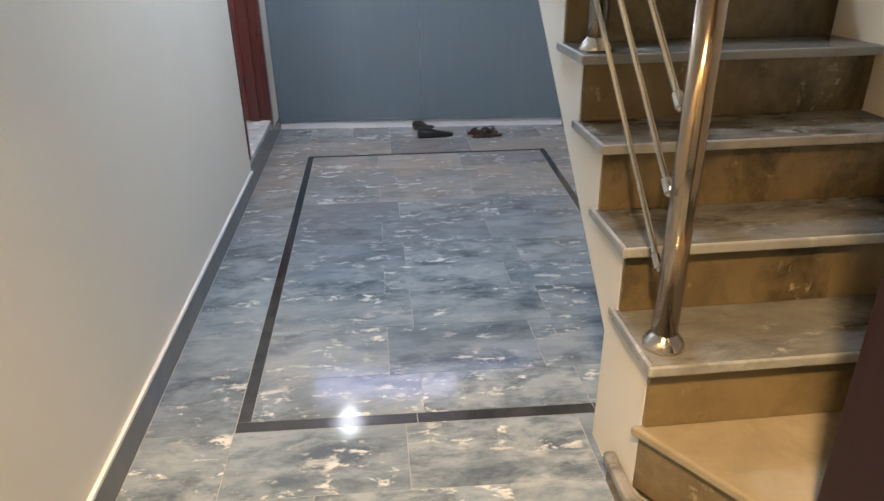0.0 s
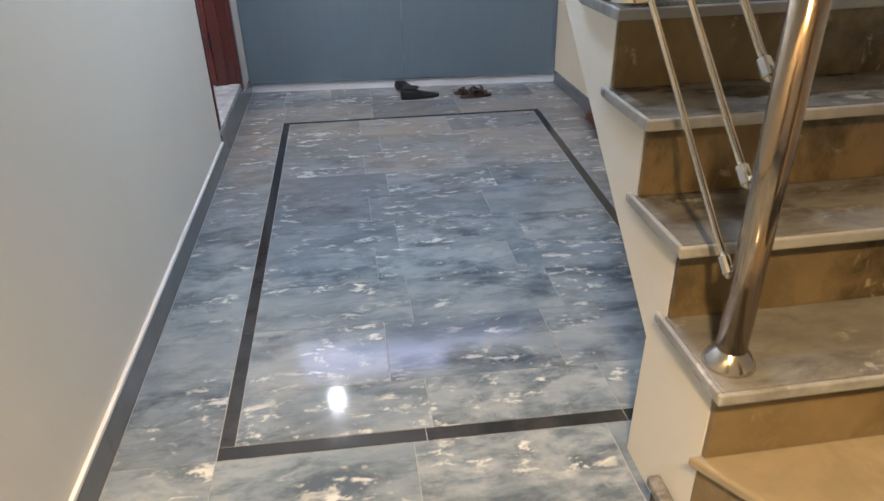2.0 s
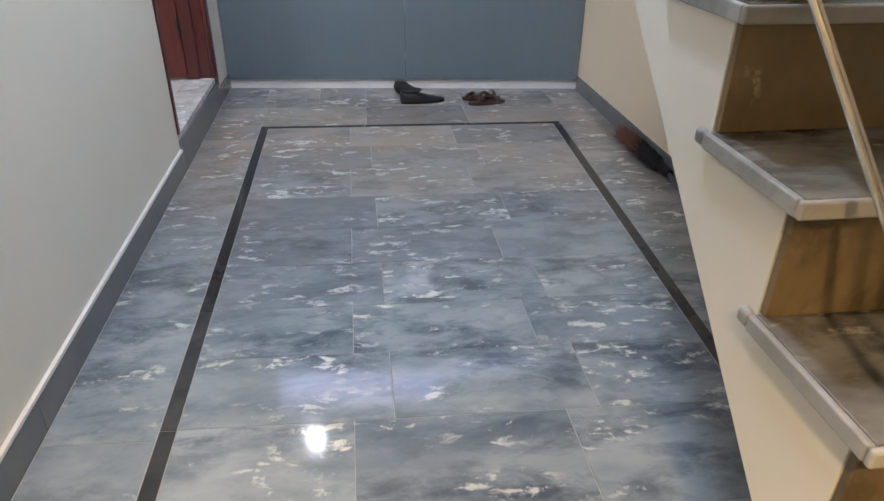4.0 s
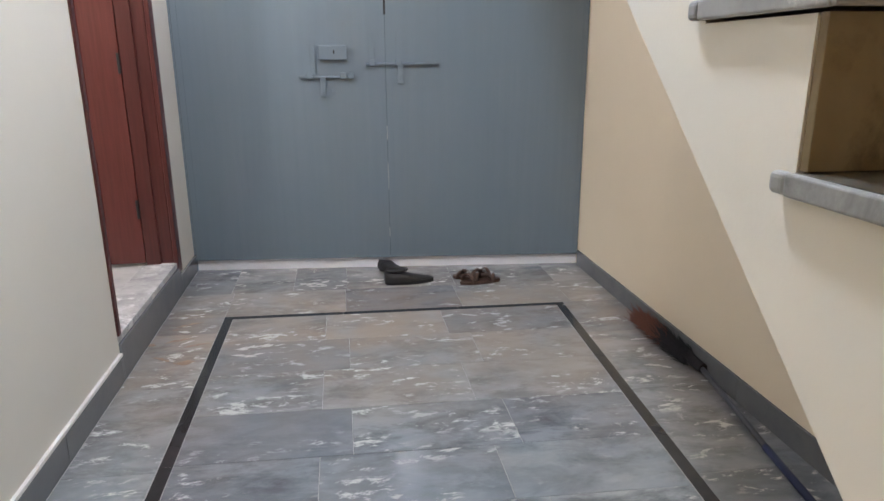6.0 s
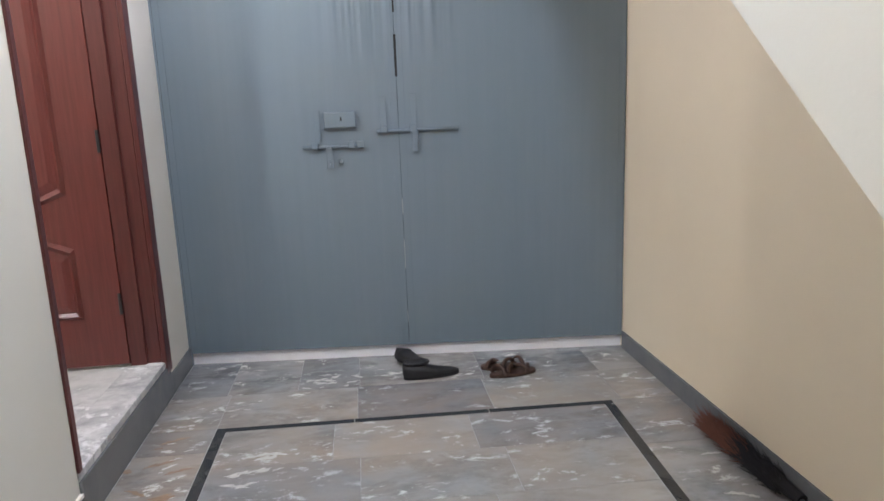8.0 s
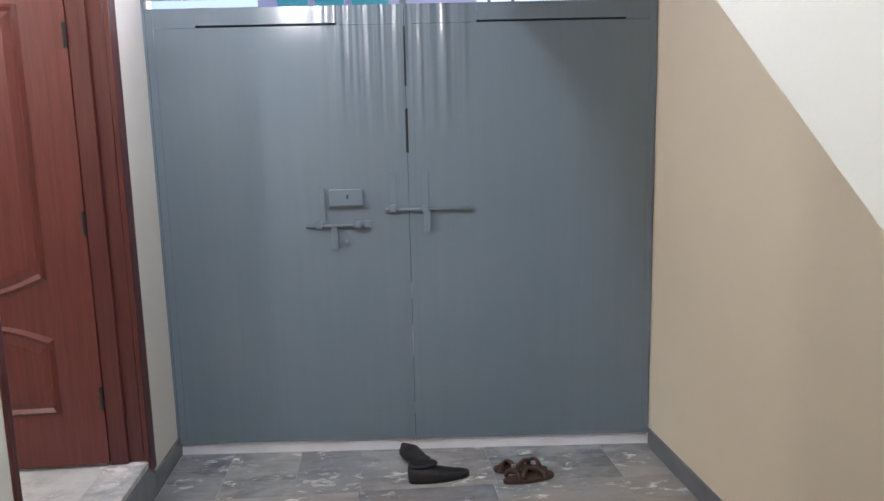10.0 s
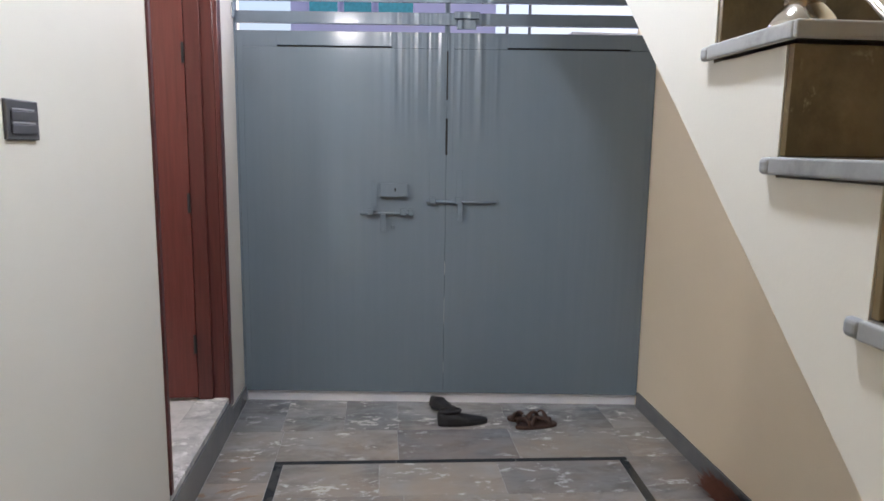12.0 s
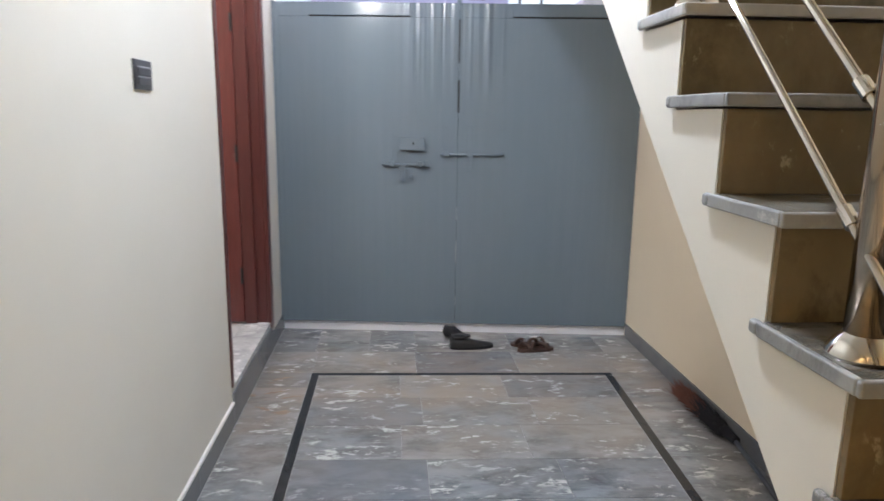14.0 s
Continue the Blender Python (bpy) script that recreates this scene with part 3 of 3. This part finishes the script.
def ceiling_light(x, y, material):
    """A round surface-mounted lamp: a flared rim round a flat diffuser."""
    ob = new("ceiling_light")
    ob.location = (x, y, TOP)
    tagged(ob, "round white ceiling lamp lit in the passage", "lamp")
    smooth(part("rim", tube([(0, 0, 0.0), (0, 0, -0.012), (0, 0, -0.03), (0, 0, -0.036)], [0.085, 0.108, 0.112, 0.104], 40), WHITE, ob))
    part("diffuser", tube([(0, 0, -0.0362), (0, 0, -0.04)], [0.098, 0.09], 40), material, ob, "glowing round diffuser")


ceiling_light(1.02, -2.6, glow("lamp_diffuser", (0.84, 0.93, 1.0), CEILING_GLOW))
bulb(0.43, -0.96, 2.35, TOP, glow("gate_bulb", (1.0, 0.98, 0.93), BULB_GATE), "warm white bulb hanging near the gate")

# ---- outside the gate ----
ground = structure(part("ground", box(-60, 60, 0.141, 120, -0.2, -0.012), CONCRETE), "pale concrete lane outside the gate", "ground")


def house(x0, x1, y0, y1, h, label):
    ob = new("house")
    tagged(ob, label, "house")
    part("wall", box(x0, x1, y0, y1, -0.012, h), LILAC, ob)
    part("roof", box(x0 - 0.15, x1 + 0.15, y0 - 0.15, y1, h + 0.001, h + 0.14, 0.01), CONCRETE, ob)
    return ob


h1 = house(-0.67, 2.84, 8.0, 13.0, 8.0, "lilac plastered house across the lane with teal windows")
for x0, x1 in ((-0.38, 0.15), (0.2, 0.72), (0.78, 1.43)):
    w = part("window", box(x0, x1, 7.95, 8.02, 3.62, 4.9, 0.01), LILAC, h1)
    part("pane", box(x0 + 0.03, x1 - 0.03, 7.935, 7.949, 3.66, 4.86), TEAL, w)
house(4.6, 11.0, 9.0, 13.0, 3.6, "low lilac house beyond the lane")
house(-30, -8, 18.0, 24.0, 3.2, "long low lilac house far along the lane")
for x in (3.12, 3.53):
    pole = part("utility_pole", tube([(x, 8.4, -0.05), (x, 8.4, 6.5)], [0.035, 0.025], 10), GREYPIPE)
    tagged(pole, "thin grey steel pole across the lane", "pole", "poles across the lane")

# ---- shoes by the gate ----
def shoe_mesh(length, width, height, open_top):
    """Upper of a slip-on shoe, lofted from heel (x=0) to toe."""
    own = bmesh.new()
    rings = []
    n, m = 16, 14
    for i in range(n + 1):
        u = i / n
        w = width * (0.36 + 0.16 * math.sin(math.pi * min(1, u * 1.25)) - 0.03 * u) * (1 - max(0, u - 0.86) ** 2 * 34) * (0.55 + 0.45 * min(1, u * 8))
        top = height * (1.0 - 0.1 * u) if u < open_top else height * (0.9 - 0.62 * ((u - open_top) / (1 - open_top)) ** 0.7)
        ring = []
        for k in range(m + 1):
            a = math.pi * k / m
            ring.append(own.verts.new((length * u, -math.cos(a) * w, 0.018 + (top - 0.018) * math.sin(a) ** 0.6)))
        rings.append(ring)
    for a, b in zip(rings, rings[1:]):
        for k in range(m):
            own.faces.new((a[k], b[k], b[k + 1], a[k + 1]))
    own.faces.new(rings[0][::-1])
    own.faces.new(rings[-1])
    return own


def sole_mesh(length, width, thick, heel=0.0):
    n = 22
    ring = []
    for i in range(n):
        a = math.tau * i / n
        u = 0.5 + 0.5 * math.cos(a)
        w = width * 0.5 * (0.82 + 0.22 * u) * (1 if u > 0.3 else 0.95)
        ring.append((length * u, math.copysign(abs(math.sin(a)) ** 0.75, math.sin(a)) * w, 0))
    return prism(ring, (0, 0, thick), 0.003)


def shoe(m, label, length=0.285, width=0.10, height=0.08, collar=True):
    ob = new("shoe")
    ob.matrix_world = m
    tagged(ob, label, "shoe", "shoes by the gate")
    up = smooth(part("upper", shoe_mesh(length, width, height, 0.4), LEATHER, ob))
    part("sole", sole_mesh(length + 0.008, width + 0.004, 0.02), RUBBER, ob, "black rubber sole")
    if collar:
        pts = [(0.07 + 0.062 * math.cos(k * math.tau / 18), 0.033 * math.sin(k * math.tau / 18), height * 0.99 + 0.004) for k in range(19)]
        part("collar", tube(pts, 0.007, 8, closed=False), LEATHER, ob)
        part("opening", prism([(0.07 + 0.06 * math.cos(k * math.tau / 16), 0.031 * math.sin(k * math.tau / 16), height * 0.985 + 0.001) for k in range(16)], (0, 0, 0.003)), DARK, ob)
    return ob


shoe(pose(1.145, -0.445, 0.0, 0, 0, 9), "worn black leather shoe on the marble floor")
shoe(pose(1.14, -0.17, 0.002, 0, -14, -66), "black leather shoe propped across the other one", 0.24, 0.09, 0.068, False)


def sandal(m, label):
    ob = new("sandal")
    ob.matrix_world = m
    tagged(ob, label, "sandal", "sandals by the gate")
    part("sole", sole_mesh(0.25, 0.085, 0.018), TAN, ob)
    for k, (u, h, lean) in enumerate(((0.05, 0.055, 0.02), (0.11, 0.045, -0.03), (0.17, 0.04, 0.025), (0.205, 0.03, -0.02))):
        pts = [(u + lean * math.cos(a), -math.cos(a) * 0.04, 0.012 + 0.8 * h * math.sin(a)) for a in (j * math.pi / 12 for j in range(13))]
        part("strap", tube(pts, 0.0105, 8), TAN, ob)
    part("buckle", box(0.055, 0.075, 0.03, 0.042, 0.05, 0.066, 0.003), CHROME, ob)
    return ob


sandal(pose(1.575, -0.515, 0.0, 0, 0, 10), "brown strappy leather sandal on the marble floor")
sandal(pose(1.80, -0.42, 0.0, 0, 0, 172), "brown strappy leather sandal lying beside its pair")

# ---- broom along the wall ----
broom = new("broom")
broom.location = (2.345, -1.25, 0.0)
tagged(broom, "old broom with rusty and black bristles lying by the wall", "broom")
rng = random.Random(4)


def bristles(y0, y1, count, r0, r1, lean):
    own = bmesh.new()
    for k in range(count):
        y = y0 + (y1 - y0) * rng.random()
        a, rr = rng.uniform(0, math.tau), math.sqrt(rng.random())
        x, z = math.cos(a) * r0 * rr, 0.035 + math.sin(a) * 0.03 * rr
        dx, dz = rng.uniform(-r1, r1), rng.uniform(-0.03, 0.045)
        q = Vector((x, y, max(0.004, z)))
        e = Vector((x + dx, y + lean * rng.uniform(0.5, 1.2), max(0.004, z + dz)))
        s = Vector((0.0022, 0, 0.0012))
        v = [own.verts.new(w) for w in (q - s, q + s, q + Vector((0, 0.001, 0.004)), e)]
        for f in ((0, 1, 3), (1, 2, 3), (2, 0, 3)):
            own.faces.new([v[j] for j in f])
    return own


tagged(part("bristles", bristles(-0.02, -0.30, 900, 0.045, 0.03, 0.10), BRISTLE_RED, broom, "rust-red bristles"), kind="stuff")
tagged(part("bristles", bristles(-0.24, -0.5, 800, 0.038, 0.03, 0.09), BRISTLE_BLACK, broom, "black bristles"), kind="stuff")
part("head", tube([(0.0, -0.2, 0.03), (0.005, -0.4, 0.035), (0.012, -0.58, 0.035)], [0.02, 0.03, 0.02], 12), BRISTLE_BLACK, broom)
smooth(part("handle", tube([(0.012, -0.56, 0.033), (-0.062, -1.12, 0.013)], 0.0105, 12), GREYPIPE, broom, "grey plastic handle"))
smooth(part("grip", tube([(-0.062, -1.12, 0.013), (-0.105, -1.42, 0.013)], 0.0125, 12), BLUE, broom, "blue plastic grip"))

# ---- dried paint and rust on the floor ----
SPLASH = plain("dried_paint", (0.55, 0.53, 0.49), 0.55, 0.0, 30.0, 0.35)
RUST = plain("rust_stain", (0.27, 0.17, 0.1), 0.45, 0.0, 20.0, 0.4)


def stains(cx, cy, sx, sy, count, size, mat, label, seed):
    """Thin irregular dried blobs, elongated along the tile rows."""
    rs = random.Random(seed)
    bm = bmesh.new()
    for k in range(count):
        x, y = rs.gauss(cx, sx), rs.gauss(cy, sy)
        r, n, turn, ph = size * rs.uniform(0.3, 1.2), 14, rs.uniform(-0.5, 0.5), rs.uniform(0, 6)
        ring = []
        for j in range(n):
            a = j * math.tau / n
            q = r * (0.7 + 0.3 * math.sin(2 * a + ph) + 0.22 * math.sin(5 * a + 2 * ph) + rs.uniform(-0.12, 0.12))
            u, w = math.cos(a) * q * 1.7, math.sin(a) * q * 0.55
            ring.append((x + u * math.cos(turn) - w * math.sin(turn), y + u * math.sin(turn) + w * math.cos(turn), 0.0002 + 0.00005 * k))
        prism(ring, (0, 0, 0.0005), 0.0, bm)
    return tagged(part("floor_stain", bm, mat), label, "stain", kind="structure")


stains(0.74, -0.40, 0.07, 0.04, 16, 0.024, SPLASH, "dried white paint splash on the marble floor", 3)
stains(0.52, -1.18, 0.06, 0.06, 12, 0.03, SPLASH, "dried pale paint marks on the marble floor", 5)
stains(0.16, -1.0, 0.05, 0.12, 12, 0.024, SPLASH, "dried pale paint marks beside the door step", 8)
stains(2.24, -1.75, 0.03, 0.14, 9, 0.022, SPLASH, "dried pale paint marks beside the wall", 11)
stains(0.15, -1.15, 0.05, 0.16, 7, 0.04, RUST, "rusty brown stain on the marble floor", 13)

# ---- floor tiles, one piece each ----
YS = (-3.893, -3.665, -3.325, -3.03, -2.765, -2.475, -2.18, -1.865, -1.53, -1.2, -0.885)


def skew(x, y):
    """Rows lie slightly askew to the side wall."""
    return y - 0.033 * (x - 0.9)


def right_x(y):
    return 2.07 + 0.047 * (y + 0.894)


def tile(x0, x1, y0, y1, mat=TILE, name="tile", xr=None, gate=False):
    g, c = 0.0011, 0.0008
    pts = []
    for x, y in ((x0, y0), (x1, y0), (x1, y1), (x0, y1)):
        if xr and x == x1:
            x = right_x(y) + xr
        pts.append([x, gy(x) + 0.1 if gate and y == y1 else skew(x, y)])
    cx, cy = sum(q[0] for q in pts) / 4, sum(q[1] for q in pts) / 4
    own = bmesh.new()
    rings = []
    for inset, z in ((g, -0.012), (g, -0.0012), (g + c, 0.0)):
        rings.append([own.verts.new((x + math.copysign(inset, cx - x), y + math.copysign(inset, cy - y), z)) for x, y in pts])
    for a, b in zip(rings, rings[1:]):
        for k in range(4):
            own.faces.new((a[k], a[(k + 1) % 4], b[(k + 1) % 4], b[k]))
    own.faces.new(rings[-1])
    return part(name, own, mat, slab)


W = 0.046
L0 = 0.301 + W
for r, (y0, y1) in enumerate(zip(YS, YS[1:])):
    xs = [L0, 0.925, 1.50] if r % 2 == 0 else [L0, 0.815, 1.40]
    for a, b in zip(xs, xs[1:]):
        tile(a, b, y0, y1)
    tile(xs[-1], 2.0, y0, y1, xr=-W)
# black border strip, with mitred look
for a, b in zip(YS[::2], YS[2::2]):
    tile(0.301, L0, a, b, STRIP, "border_strip")
    t = tile(0.0, 1.0, a, b, STRIP, "border_strip")
    for v in t.data.vertices:
        yy = v.co.y
        v.co.x = right_x(yy) + (-W + 0.0012 if v.co.x < 0.5 else -0.0012)
        v.co.y = yy - 0.033 * 1.5
for y0, y1 in ((YS[-1], YS[-1] + W * 0.8), (YS[0] - 0.052, YS[0])):
    xs = [0.301, 0.9, 1.5]
    for a, b in zip(xs, xs[1:]):
        tile(a, b, y0, y1, STRIP, "border_strip")
    tile(1.5, 2.0, y0, y1, STRIP, "border_strip", xr=0.0001)
FAR = YS[-1] + W * 0.8
NEAR = YS[0] - 0.052
# outer rows: beside the side wall, beside the east wall, before the gate, towards the lobby
sy = (NEAR, -3.36, -2.79, -2.21, -1.62, -1.06, FAR)
for a, b in zip(sy, sy[1:]):
    tile(0.0115, 0.30, a, b)
sy = (NEAR, -3.55, -3.0, -2.42, -1.85, -1.27, FAR)
for a, b in zip(sy, sy[1:]):
    t = tile(2.0, XR + 0.02, a, b)
    for v in t.data.vertices:
        if v.co.x < 2.2:
            v.co.x = right_x(v.co.y) + 0.0015
for xs, y0, y1, gt in (((0.0115, 0.30, 0.915, 1.53, 2.12, XR + 0.02), FAR, -0.49, False), ((0.0115, 0.28, 0.62, 0.925, 1.55, 2.14, XR + 0.02), -0.49, -0.1, True)):
    for a, b in zip(xs, xs[1:]):
        tile(a, b, y0, y1, gate=gt)
yy, k = NEAR, 0
while yy > BACK + 0.3:
    y0 = max(BACK + 0.02, yy - 0.297)
    xs = (0.0115, 0.30, 0.86, 1.43, 2.0, XR) if k % 2 == 0 else (0.0115, 0.58, 1.15, 1.72, XR)
    for a, b in zip(xs, xs[1:]):
        tile(a, b, y0, yy)
    yy, k = y0, k + 1
